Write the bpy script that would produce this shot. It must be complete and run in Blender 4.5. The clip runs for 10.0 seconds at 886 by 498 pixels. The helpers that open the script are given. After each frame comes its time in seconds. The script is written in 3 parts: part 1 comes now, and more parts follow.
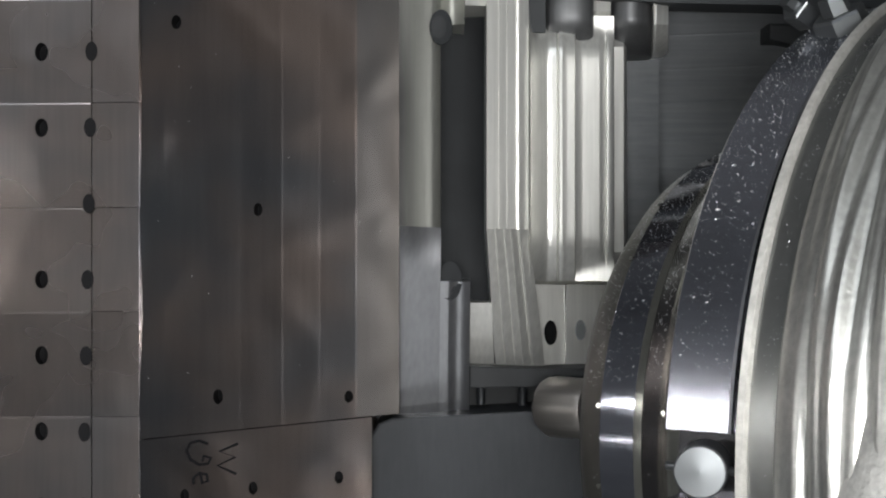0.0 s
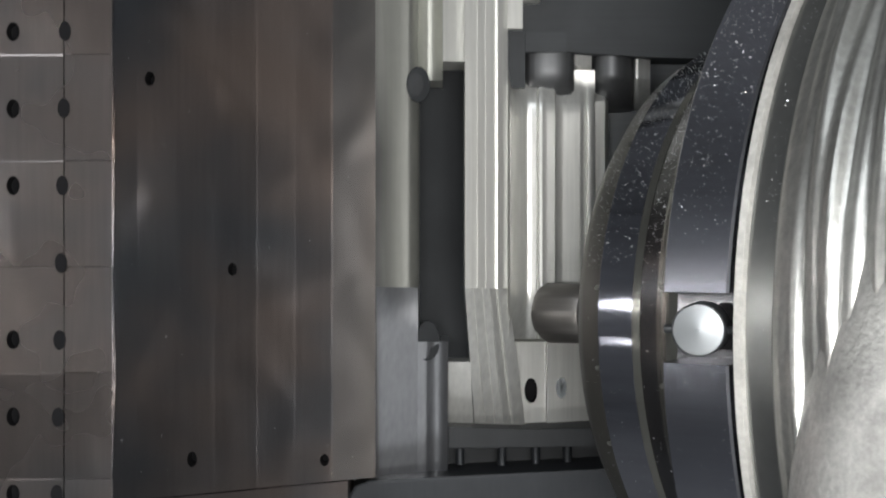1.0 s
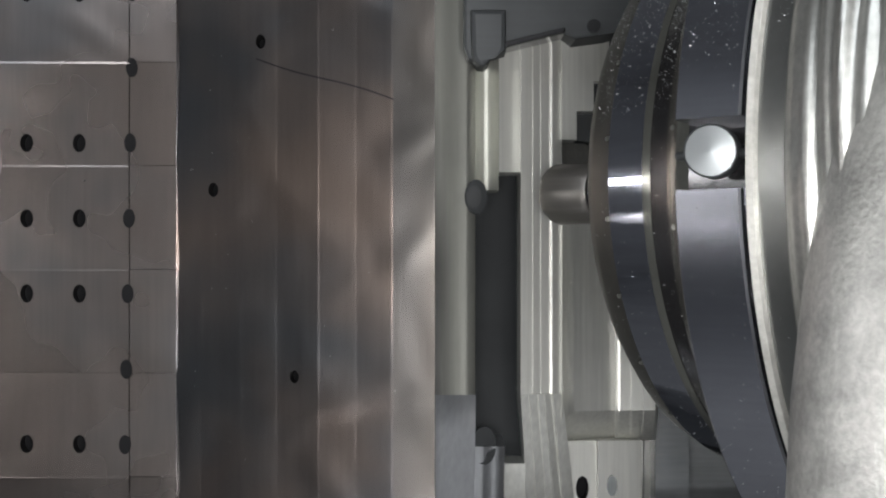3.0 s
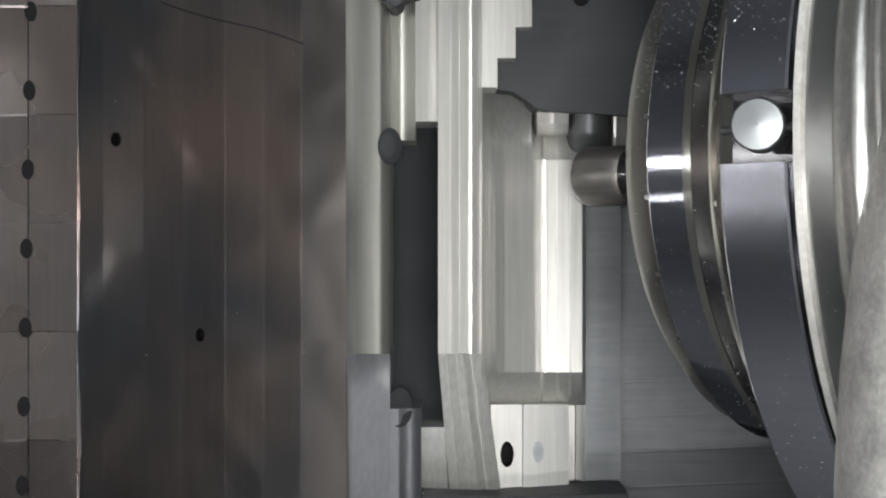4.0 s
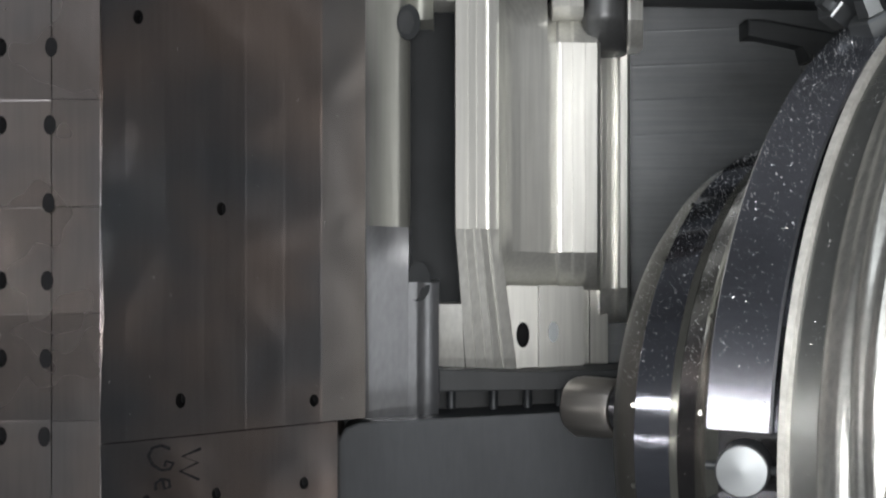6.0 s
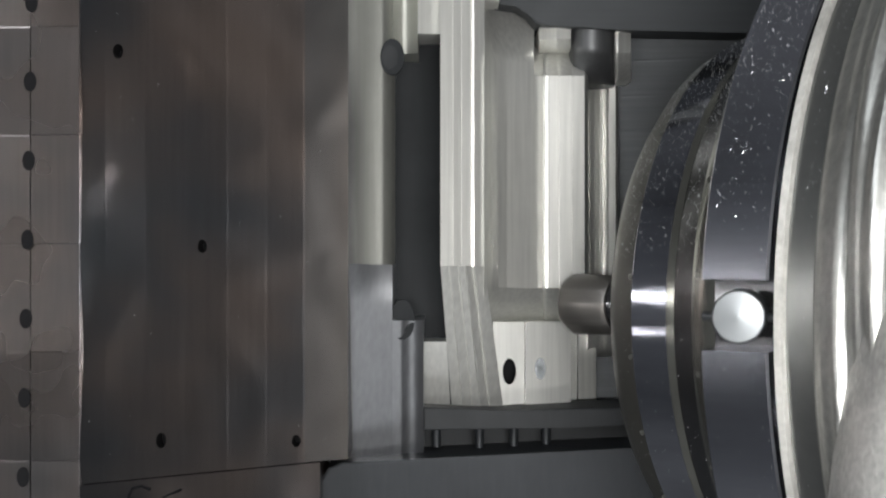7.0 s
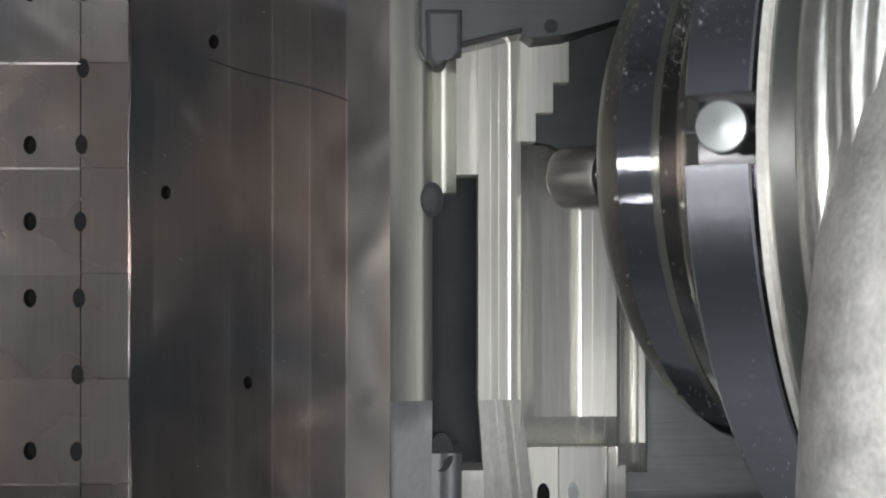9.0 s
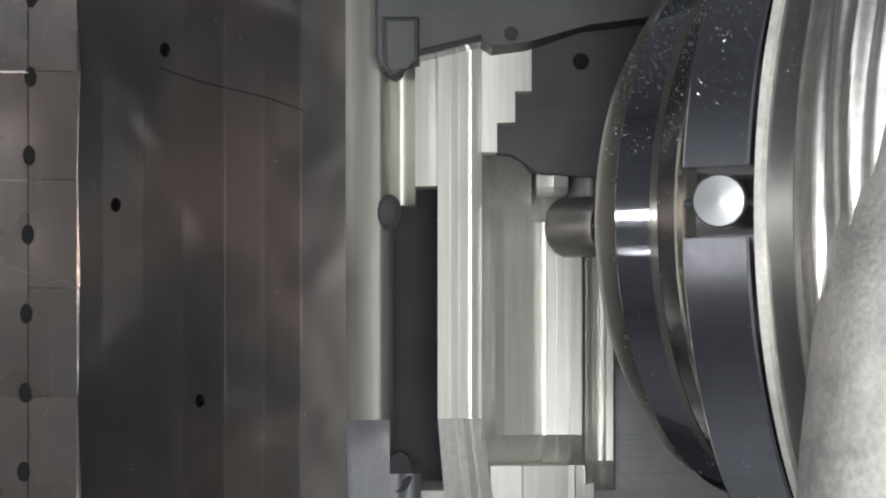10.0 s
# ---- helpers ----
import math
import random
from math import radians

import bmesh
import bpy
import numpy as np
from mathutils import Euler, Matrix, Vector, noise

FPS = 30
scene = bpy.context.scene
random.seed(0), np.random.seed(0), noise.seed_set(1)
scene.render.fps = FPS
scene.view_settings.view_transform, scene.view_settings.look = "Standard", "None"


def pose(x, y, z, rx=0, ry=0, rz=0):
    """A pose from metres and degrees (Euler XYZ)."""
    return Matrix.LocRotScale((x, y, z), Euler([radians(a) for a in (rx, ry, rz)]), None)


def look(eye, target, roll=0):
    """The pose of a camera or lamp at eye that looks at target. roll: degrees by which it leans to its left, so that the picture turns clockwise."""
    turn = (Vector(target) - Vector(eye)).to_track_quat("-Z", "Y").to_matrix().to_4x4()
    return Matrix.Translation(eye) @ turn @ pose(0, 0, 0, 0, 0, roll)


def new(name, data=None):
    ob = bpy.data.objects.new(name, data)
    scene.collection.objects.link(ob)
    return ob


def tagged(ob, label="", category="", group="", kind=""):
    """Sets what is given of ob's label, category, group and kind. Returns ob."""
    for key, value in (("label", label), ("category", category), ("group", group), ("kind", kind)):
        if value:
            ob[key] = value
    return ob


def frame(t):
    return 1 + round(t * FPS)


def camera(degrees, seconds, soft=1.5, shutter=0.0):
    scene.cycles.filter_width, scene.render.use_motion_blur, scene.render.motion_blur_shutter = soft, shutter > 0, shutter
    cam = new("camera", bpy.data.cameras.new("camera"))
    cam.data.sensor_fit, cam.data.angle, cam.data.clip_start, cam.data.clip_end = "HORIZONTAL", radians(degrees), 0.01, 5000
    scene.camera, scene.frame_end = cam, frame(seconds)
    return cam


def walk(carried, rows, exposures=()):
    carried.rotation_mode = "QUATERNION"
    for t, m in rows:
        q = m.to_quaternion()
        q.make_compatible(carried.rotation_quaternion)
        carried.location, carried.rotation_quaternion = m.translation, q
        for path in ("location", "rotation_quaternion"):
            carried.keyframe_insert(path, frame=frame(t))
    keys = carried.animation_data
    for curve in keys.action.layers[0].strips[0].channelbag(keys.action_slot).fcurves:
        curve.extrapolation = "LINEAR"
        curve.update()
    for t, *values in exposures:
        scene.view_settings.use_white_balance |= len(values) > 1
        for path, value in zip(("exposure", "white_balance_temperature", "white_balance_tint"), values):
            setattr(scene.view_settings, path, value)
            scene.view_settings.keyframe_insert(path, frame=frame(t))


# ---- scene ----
F = 2800.0          # focal length in units of the picture's width of 1568
EYE = Vector((0.0, 0.0, 1.5))


def at(u, v, d=0.0):
    """A place on the work: u, v as the eye sees them from EYE, d metres behind the work's face, which stands 1 m ahead."""
    k = (1.0 + d) / F
    return Vector(((u - 784) * k, 1.0 + d, 1.5 + (441 - v) * k))


# how the work and its fixture are carried before the eye: seconds and x, y, z, which count backwards
WORK = [
    (0.0, -0.0319, -0.0377, -0.0799),
    (0.3, -0.0314, -0.0351, -0.0781),
    (0.5, -0.0302, -0.0363, -0.0772),
    (0.7, -0.0279, -0.0313, -0.0695),
    (0.8, -0.0230, -0.0257, -0.0577),
    (0.9, -0.0192, -0.0215, -0.0489),
    (1.0, -0.0174, -0.0220, -0.0411),
    (1.2, -0.0177, -0.0199, -0.0328),
    (1.4, -0.0170, -0.0190, -0.0295),
    (1.5, -0.0171, -0.0219, -0.0271),
    (1.7, -0.0174, -0.0194, -0.0148),
    (1.9, -0.0174, -0.0194, -0.0038),
    (2.0, -0.0179, -0.0222, 0.0043),
    (2.2, -0.0273, -0.0341, 0.0160),
    (3.3, -0.0566, -0.0470, 0.0300),
    (3.4, -0.0333, -0.0373, 0.0258),
    (3.5, -0.0226, -0.0274, 0.0175),
    (3.7, -0.0144, -0.0161, 0.0085),
    (3.85, -0.0049, -0.0054, 0.0019),
    (4.0, -0.0001, 0.0005, -0.0003),
    (4.25, -0.0002, -0.0002, -0.0003),
    (4.5, -0.0000, 0.0000, -0.0000),
    (4.7, -0.0005, -0.0006, -0.0071),
    (4.85, -0.0005, -0.0006, -0.0150),
    (5.0, -0.0007, 0.0001, -0.0263),
    (5.15, -0.0034, -0.0038, -0.0413),
    (5.3, -0.0100, -0.0112, -0.0575),
    (5.5, -0.0113, -0.0121, -0.0613),
    (5.75, -0.0114, -0.0128, -0.0648),
    (5.9, -0.0114, -0.0128, -0.0735),
    (6.0, -0.0114, -0.0137, -0.0797),
    (6.2, -0.0135, -0.0137, -0.0894),
    (7.3, 0.0011, 0.0040, -0.0423),
    (7.5, 0.0010, 0.0040, -0.0367),
    (7.7, 0.0009, 0.0010, -0.0252),
    (7.85, 0.0009, 0.0010, -0.0065),
    (8.0, 0.0011, 0.0041, 0.0054),
    (8.15, -0.0020, -0.0022, 0.0168),
    (8.3, -0.0151, -0.0169, 0.0283),
    (8.5, -0.0217, -0.0252, 0.0324),
    (8.75, -0.0234, -0.0262, 0.0329),
    (9.0, -0.0263, -0.0301, 0.0321),
    (9.25, -0.0204, -0.0228, 0.0304),
    (9.5, -0.0121, -0.0118, 0.0354),
    (9.75, -0.0056, -0.0063, 0.0397),
    (10.0, 0.0001, -0.0000, 0.0410),
]
# the spindle head's way before the eye: seconds, x, y, z
TOOL = [
    (0.0, -0.0228, 0.0, -0.0801),
    (0.1, -0.0231, 0.0, -0.0772),
    (0.2, -0.0231, 0.0, -0.0706),
    (0.3, -0.0231, 0.0, -0.0604),
    (0.4, -0.0231, 0.0, -0.0459),
    (0.5, -0.0236, 0.0, -0.0347),
    (0.6, -0.0231, 0.0, -0.0237),
    (0.8, -0.0233, 0.0, -0.0142),
    (0.9, -0.0233, 0.0, -0.0156),
    (1.0, -0.0235, 0.0, -0.0203),
    (1.1, -0.0231, 0.0, -0.0180),
    (1.2, -0.0231, 0.0, -0.0073),
    (1.3, -0.0229, 0.0, 0.0029),
    (1.4, -0.0226, 0.0, 0.0162),
    (1.5, -0.0230, 0.0, 0.0274),
    (1.6, -0.0224, 0.0, 0.0382),
    (1.8, -0.0219, 0.0, 0.0567),
    (1.9, -0.0219, 0.0, 0.0628),
    (2.0, -0.0220, 0.0, 0.0646),
    (2.2, -0.0214, 0.0, 0.0636),
    (3.3, -0.0143, 0.0, 0.0537),
    (3.4, -0.0065, 0.0, 0.0541),
    (3.5, 0.0012, 0.0, 0.0545),
    (3.7, 0.0009, 0.0, 0.0590),
    (3.85, 0.0014, 0.0, 0.0650),
    (4.0, 0.0013, 0.0, 0.0662),
    (4.1, 0.0014, 0.0, 0.0593),
    (4.2, 0.0012, 0.0, 0.0465),
    (4.3, 0.0009, 0.0, 0.0313),
    (4.4, 0.0007, 0.0, 0.0176),
    (4.5, 0.0001, 0.0, 0.0000),
    (4.6, 0.0002, 0.0, -0.0080),
    (4.7, 0.0002, 0.0, -0.0194),
    (4.8, -0.0000, 0.0, -0.0289),
    (4.9, -0.0000, 0.0, -0.0381),
    (5.0, -0.0004, 0.0, -0.0466),
    (5.2, -0.0005, 0.0, -0.0376),
    (5.35, -0.0008, 0.0, -0.0393),
    (5.5, -0.0012, 0.0, -0.0542),
    (5.6, -0.0017, 0.0, -0.0649),
    (5.7, -0.0027, 0.0, -0.0782),
    (5.8, -0.0034, 0.0, -0.0843),
    (5.9, -0.0044, 0.0, -0.0836),
    (6.0, -0.0053, 0.0, -0.0799),
    (6.1, -0.0063, 0.0, -0.0748),
    (6.2, -0.0076, 0.0, -0.0695),
    (7.3, -0.0065, 0.0, 0.0100),
    (7.4, -0.0065, 0.0, 0.0202),
    (7.5, -0.0060, 0.0, 0.0341),
    (7.6, -0.0063, 0.0, 0.0403),
    (7.7, -0.0061, 0.0, 0.0493),
    (7.8, -0.0058, 0.0, 0.0550),
    (7.9, -0.0058, 0.0, 0.0600),
    (8.0, -0.0055, 0.0, 0.0616),
    (8.2, -0.0061, 0.0, 0.0536),
    (8.4, -0.0073, 0.0, 0.0460),
    (8.5, -0.0077, 0.0, 0.0404),
    (8.6, -0.0125, 0.0, 0.0380),
    (8.7, -0.0164, 0.0, 0.0363),
    (8.8, -0.0159, 0.0, 0.0398),
    (8.9, -0.0149, 0.0, 0.0531),
    (9.0, -0.0140, 0.0, 0.0655),
    (9.1, -0.0145, 0.0, 0.0735),
    (9.25, -0.0145, 0.0, 0.0754),
    (9.4, -0.0145, 0.0, 0.0733),
    (9.5, -0.0140, 0.0, 0.0690),
    (9.6, -0.0147, 0.0, 0.0640),
    (9.7, -0.0149, 0.0, 0.0541),
    (9.8, -0.0152, 0.0, 0.0436),
    (9.9, -0.0154, 0.0, 0.0380),
    (10.0, -0.0149, 0.0, 0.0341),
]
cam = camera(2 * math.degrees(math.atan(784 / F)), 10.0, 2.1, 0.4)
STAND = Matrix.Translation(EYE) @ pose(0, 0, 0, 90, 0, 0)
walk(cam, [(0.0, STAND), (10.0, STAND)])

# ---- light ----
world = bpy.data.worlds.new("world")
scene.world = world
world.use_nodes = True
world.node_tree.nodes["Background"].inputs[0].default_value = (0.55, 0.62, 0.70, 1)
world.node_tree.nodes["Background"].inputs[1].default_value = 0.085
scene.view_settings.exposure = 0.17


def area_lamp(name, eye, target, w, h, power, colour=(1.0, 0.99, 0.975)):
    data = bpy.data.lights.new(name, "AREA")
    data.shape, data.size, data.size_y, data.energy, data.color = "RECTANGLE", w, h, power, colour
    ob = new(name, data)
    ob.matrix_world = look(eye, target)
    return ob


area_lamp("front_light", (0.12, -0.12, 1.485), (0.35, 1.0, 1.45), 0.50, 0.03, 11.8)
area_lamp("tube_light", (-0.95, 0.42, 1.56), (0.1, 0.78, 1.475), 0.60, 0.030, 1.6)
area_lamp("tube_light", (-0.95, 0.42, 1.315), (0.1, 0.78, 1.475), 0.60, 0.008, 0.24)
# added fill from below, no known source: brightens the lower part
area_lamp("front_light", (0.03, -0.15, 1.08), (0.1, 1.0, 1.45), 0.64, 0.03, 3.3)
# added overhead fill, no known lamp: lifts the general level
area_lamp("fill_light", (-0.5, -0.5, 2.55), (0.0, 0.5, 1.2), 1.2, 0.5, 11, (0.90, 0.95, 1.0))


# ---- materials ----
def metal(name, colour, rough=0.35, metallic=0.9, grain=0.0, along="z", stain=0.25, bump=0.05, spots=0.0, dark=None, scale=1.0, blotch=9, fine=7, shine=0.5, wave=0.0, fade=None):
    """Machined metal: base colour with stains, a grain of tool marks drawn out along one axis, fine relief."""
    m = bpy.data.materials.new(name)
    m.use_nodes = True
    nt = m.node_tree
    n, l = nt.nodes, nt.links
    b = n["Principled BSDF"]
    b.inputs["Metallic"].default_value = metallic
    b.inputs["Specular IOR Level"].default_value = shine
    tc = n.new("ShaderNodeTexCoord")
    mp = n.new("ShaderNodeMapping")
    l.new(tc.outputs["Object"], mp.inputs[0])
    stretch = {"x": (1, 30, 30), "y": (30, 1, 30), "z": (30, 30, 1), "": (10, 10, 10)}[along]
    mp.inputs["Scale"].default_value = [s * scale for s in stretch]
    g = n.new("ShaderNodeTexNoise")
    g.inputs["Scale"].default_value, g.inputs["Detail"].default_value = 12, 6
    l.new(mp.outputs[0], g.inputs["Vector"])
    s = n.new("ShaderNodeTexNoise")
    s.inputs["Scale"].default_value, s.inputs["Detail"].default_value, s.inputs["Roughness"].default_value = blotch * scale, fine, 0.62
    l.new(tc.outputs["Object"], s.inputs["Vector"])
    ramp = n.new("ShaderNodeMapRange")
    ramp.interpolation_type = "SMOOTHSTEP"
    ramp.inputs[1].default_value, ramp.inputs[2].default_value = 0.35, 0.7
    l.new(s.outputs["Fac"], ramp.inputs[0])
    mix = n.new("ShaderNodeMix")
    mix.data_type = "RGBA"
    d = dark or [c * (1 - stain) for c in colour]
    mix.inputs["A"].default_value = (*colour, 1)
    mix.inputs["B"].default_value = (*d, 1)
    l.new(ramp.outputs[0], mix.inputs["Factor"])
    mix2 = n.new("ShaderNodeMix")
    mix2.data_type, mix2.blend_type = "RGBA", "MULTIPLY"
    mix2.inputs["Factor"].default_value = grain
    l.new(mix.outputs["Result"], mix2.inputs["A"])
    gr = n.new("ShaderNodeMapRange")
    gr.inputs[1].default_value, gr.inputs[2].default_value, gr.inputs[3].default_value = 0.3, 0.7, 0.35
    l.new(g.outputs["Fac"], gr.inputs[0])
    cmb = n.new("ShaderNodeCombineColor")
    for i in range(3):
        l.new(gr.outputs[0], cmb.inputs[i])
    l.new(cmb.outputs[0], mix2.inputs["B"])
    skin = mix2.outputs["Result"]
    if fade:
        # the fillet's shade put into the colour: dark west edge, narrower towards the top
        x0, x1, tint = fade
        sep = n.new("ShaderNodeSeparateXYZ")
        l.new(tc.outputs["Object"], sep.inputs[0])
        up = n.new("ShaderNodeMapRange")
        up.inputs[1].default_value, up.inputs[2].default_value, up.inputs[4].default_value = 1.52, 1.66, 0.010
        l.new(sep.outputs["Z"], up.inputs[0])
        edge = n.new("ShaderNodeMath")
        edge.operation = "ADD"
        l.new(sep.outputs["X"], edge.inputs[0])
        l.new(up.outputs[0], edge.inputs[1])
        noisy_x = n.new("ShaderNodeMath")
        noisy_x.operation, noisy_x.inputs[1].default_value = "MULTIPLY_ADD", 0.008
        l.new(s.outputs["Fac"], noisy_x.inputs[0])
        l.new(edge.outputs[0], noisy_x.inputs[2])
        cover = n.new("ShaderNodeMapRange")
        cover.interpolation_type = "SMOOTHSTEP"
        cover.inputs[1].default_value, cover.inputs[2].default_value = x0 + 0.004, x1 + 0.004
        l.new(noisy_x.outputs[0], cover.inputs[0])
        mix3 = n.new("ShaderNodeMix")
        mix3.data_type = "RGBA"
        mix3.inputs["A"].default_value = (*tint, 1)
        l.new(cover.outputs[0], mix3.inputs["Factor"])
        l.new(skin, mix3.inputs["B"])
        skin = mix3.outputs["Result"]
    l.new(skin, b.inputs["Base Color"])
    rr = n.new("ShaderNodeMapRange")
    rr.inputs[3].default_value, rr.inputs[4].default_value = rough * 0.75, min(1, rough * 1.3)
    l.new(s.outputs["Fac"], rr.inputs[0])
    l.new(rr.outputs[0], b.inputs["Roughness"])
    bp = n.new("ShaderNodeBump")
    bp.inputs["Strength"].default_value, bp.inputs["Distance"].default_value = bump, 0.002
    l.new(g.outputs["Fac"], bp.inputs["Height"])
    if wave:
        wb = n.new("ShaderNodeBump")
        wb.inputs["Strength"].default_value, wb.inputs["Distance"].default_value = 1.0, wave
        wn = n.new("ShaderNodeTexNoise")
        wn.inputs["Scale"].default_value, wn.inputs["Detail"].default_value, wn.inputs["Distortion"].default_value = 16, 1, 0.6
        l.new(tc.outputs["Object"], wn.inputs["Vector"])
        l.new(wn.outputs["Fac"], wb.inputs["Height"])
        l.new(wb.outputs[0], bp.inputs["Normal"])
    l.new(bp.outputs[0], b.inputs["Normal"])
    return m


M_WALL = metal("oily_milled_steel", (0.135, 0.144, 0.157), 0.225, 1.0, 0.12, "z", 0.3, 0.015, dark=(0.235, 0.188, 0.165), blotch=5, fine=3, wave=0.002)
M_PANEL = metal("clamped_panel_steel", (0.305, 0.262, 0.245), 0.27, 1.0, 0.12, "z", 0.35, 0.02, dark=(0.19, 0.185, 0.19), blotch=7, fine=3, wave=0.0017)
M_SATIN = metal("satin_milled_aluminium", (0.40, 0.405, 0.372), 0.45, 0.85, 0.12, "z", 0.15, 0.06)
# its west edge is darkened: the fillet's soft shade put into the colour
M_SHOULDER = metal("edge_shaded_aluminium", (0.50, 0.505, 0.467), 0.42, 0.9, 0.14, "z", 0.2, 0.05, fade=(-0.0615, -0.0455, (0.10, 0.10, 0.10)))
# lighter towards the east: the shoulder's soft light edge put into the colour
M_RUN = metal("shade_faded_run_out", (0.20, 0.19, 0.18), 0.25, 1.0, 0.14, "z", 0.3, 0.02, dark=(0.20, 0.175, 0.16), blotch=6, fine=3, wave=0.002, fade=(-0.080, -0.056, (0.165, 0.155, 0.15)))
M_BRIGHT = metal("fresh_milled_aluminium", (0.78, 0.78, 0.745), 0.38, 0.8, 0.25, "z", 0.12, 0.04)
# darker copy of milled aluminium: the leaning faces' shade put into the colour
M_MID = metal("shaded_aluminium", (0.42, 0.43, 0.45), 0.34, 0.95, 0.2, "z", 0.2, 0.03, fine=3, fade=(-0.0625, -0.0560, (0.22, 0.222, 0.225)))
M_DARK = metal("black_oxide_steel", (0.026, 0.029, 0.033), 0.45, 0.4, 0.2, "z", 0.25, 0.05, shine=0.35)
M_BACK = metal("dark_fixture_steel", (0.112, 0.119, 0.127), 0.42, 0.5, 0.3, "x", 0.3, 0.04)
M_STOCK = metal("greasy_uncut_stock", (0.036, 0.039, 0.042), 0.55, 0.3, 0.2, "x", 0.3, 0.03, shine=0.3)
# near-black: the shade of pocket and reliefs put into the colour
M_POCKET = metal("shade_black_pocket", (0.018, 0.020, 0.022), 0.6, 0.0, 0.2, "z", 0.3, 0.03, shine=0.12)
# a little lighter, for a relief disc's shade and for the dark ledge
M_RELIEF = metal("dark_relief", (0.023, 0.025, 0.027), 0.55, 0.0, 0.2, "z", 0.3, 0.03, shine=0.15)
# hole faces: the shade inside is put into this black
M_HOLE = metal("hole_black", (0.01, 0.01, 0.011), 0.8, 0.0, 0.0, "", 0.1, 0.0, shine=0.1)
M_INK = metal("marker_ink", (0.006, 0.006, 0.007), 0.7, 0.0, 0.0, "", 0.1, 0.0, shine=0.05)
M_BLUE = metal("ground_tool_steel", (0.36, 0.37, 0.42), 0.085, 1.0, 0.12, "x", 0.15, 0.02)
M_KEY = metal("satin_ground_steel", (0.38, 0.39, 0.44), 0.22, 1.0, 0.12, "x", 0.15, 0.02)
M_RING = metal("worn_ring_steel", (0.32, 0.32, 0.29), 0.15, 0.9, 0.1, "", 0.3, 0.05)
M_GREY = metal("dull_grey_ring", (0.24, 0.245, 0.24), 0.28, 0.95, 0.1, "", 0.3, 0.03)
M_BLACK = metal("blackened_steel", (0.08, 0.08, 0.085), 0.15, 0.8, 0.1, "", 0.3, 0.03)
M_CAST = metal("rough_cast_silver", (0.50, 0.505, 0.485), 0.40, 0.95, 0.3, "", 0.35, 0.12, scale=2.5)
M_STRUT = metal("blasted_cast_silver", (0.56, 0.56, 0.54), 0.45, 0.8, 0.35, "", 0.45, 0.25, scale=3)
M_EDGE = metal("rough_turned_edge", (0.75, 0.74, 0.70), 0.45, 0.7, 0.3, "", 0.3, 0.3, scale=3)
M_NOSE = metal("dull_nose_ring", (0.15, 0.148, 0.135), 0.4, 0.9, 0.1, "", 0.3, 0.05)
M_CUTTER = metal("spinning_cutter_steel", (0.25, 0.235, 0.22), 0.42, 0.9, 0.2, "x", 0.3, 0.05)
M_CAP = metal("turned_cap", (0.12, 0.128, 0.134), 0.38, 0.9, 0.1, "", 0.1, 0.02)
M_KNOB = metal("dull_stock_end", (0.13, 0.133, 0.137), 0.5, 0.8, 0.2, "z", 0.25, 0.04)
M_CHIP = metal("bright_chip", (0.7, 0.71, 0.72), 0.35, 0.9, 0.0, "", 0.1, 0.0)
M_ENC = metal("enclosure_sheet", (0.42, 0.43, 0.44), 0.45, 0.2, 0.1, "z", 0.2, 0.02)


# ---- builders ----
def done(bm, name, mat, parent=None, label="", smooth=None):
    me = bpy.data.meshes.new(name)
    bmesh.ops.recalc_face_normals(bm, faces=bm.faces)
    bm.to_mesh(me)
    bm.free()
    me.materials.append(mat)
    if any(p.material_index for p in me.polygons):
        me.materials.append(M_HOLE)
    if smooth is not None:
        for p in me.polygons:
            p.use_smooth = True
        me.set_sharp_from_angle(angle=radians(smooth))
    ob = new(name, me)
    if parent:
        ob.parent = parent
        ob.matrix_parent_inverse = parent.matrix_basis.inverted()
    if label:
        tagged(ob, label)
    return ob


def part(name, bm, mat, parent, label="", smooth=None):
    return done(bm, name, mat, parent, label, smooth)


def empty(name, place, label, category, group="", kind=""):
    ob = new(name)
    ob.empty_display_size = 0.05
    ob.location = place
    return tagged(ob, label, category, group, kind)


def slab_bm(poly, d0, d1, bevel=0.0, d_of=None):
    """A plate whose outline is given as the eye sees it; its face lies d0 behind the work's face, its back d1."""
    bm = bmesh.new()
    front = [bm.verts.new(at(u, v, d0 if d_of is None else d_of(u, v))) for u, v in poly]
    back = [bm.verts.new(Vector((f.co.x, 1.0 + d1, f.co.z))) for f in front]
    bm.faces.new(front)
    bm.faces.new(back[::-1])
    k = len(poly)
    for i in range(k):
        bm.faces.new((front[i], back[i], back[(i + 1) % k], front[(i + 1) % k]))
    if bevel:
        es = [e for e in bm.edges if all(v in front for v in e.verts)]
        bmesh.ops.bevel(bm, geom=es, offset=bevel, segments=2, affect="EDGES", profile=0.5)
    return bm


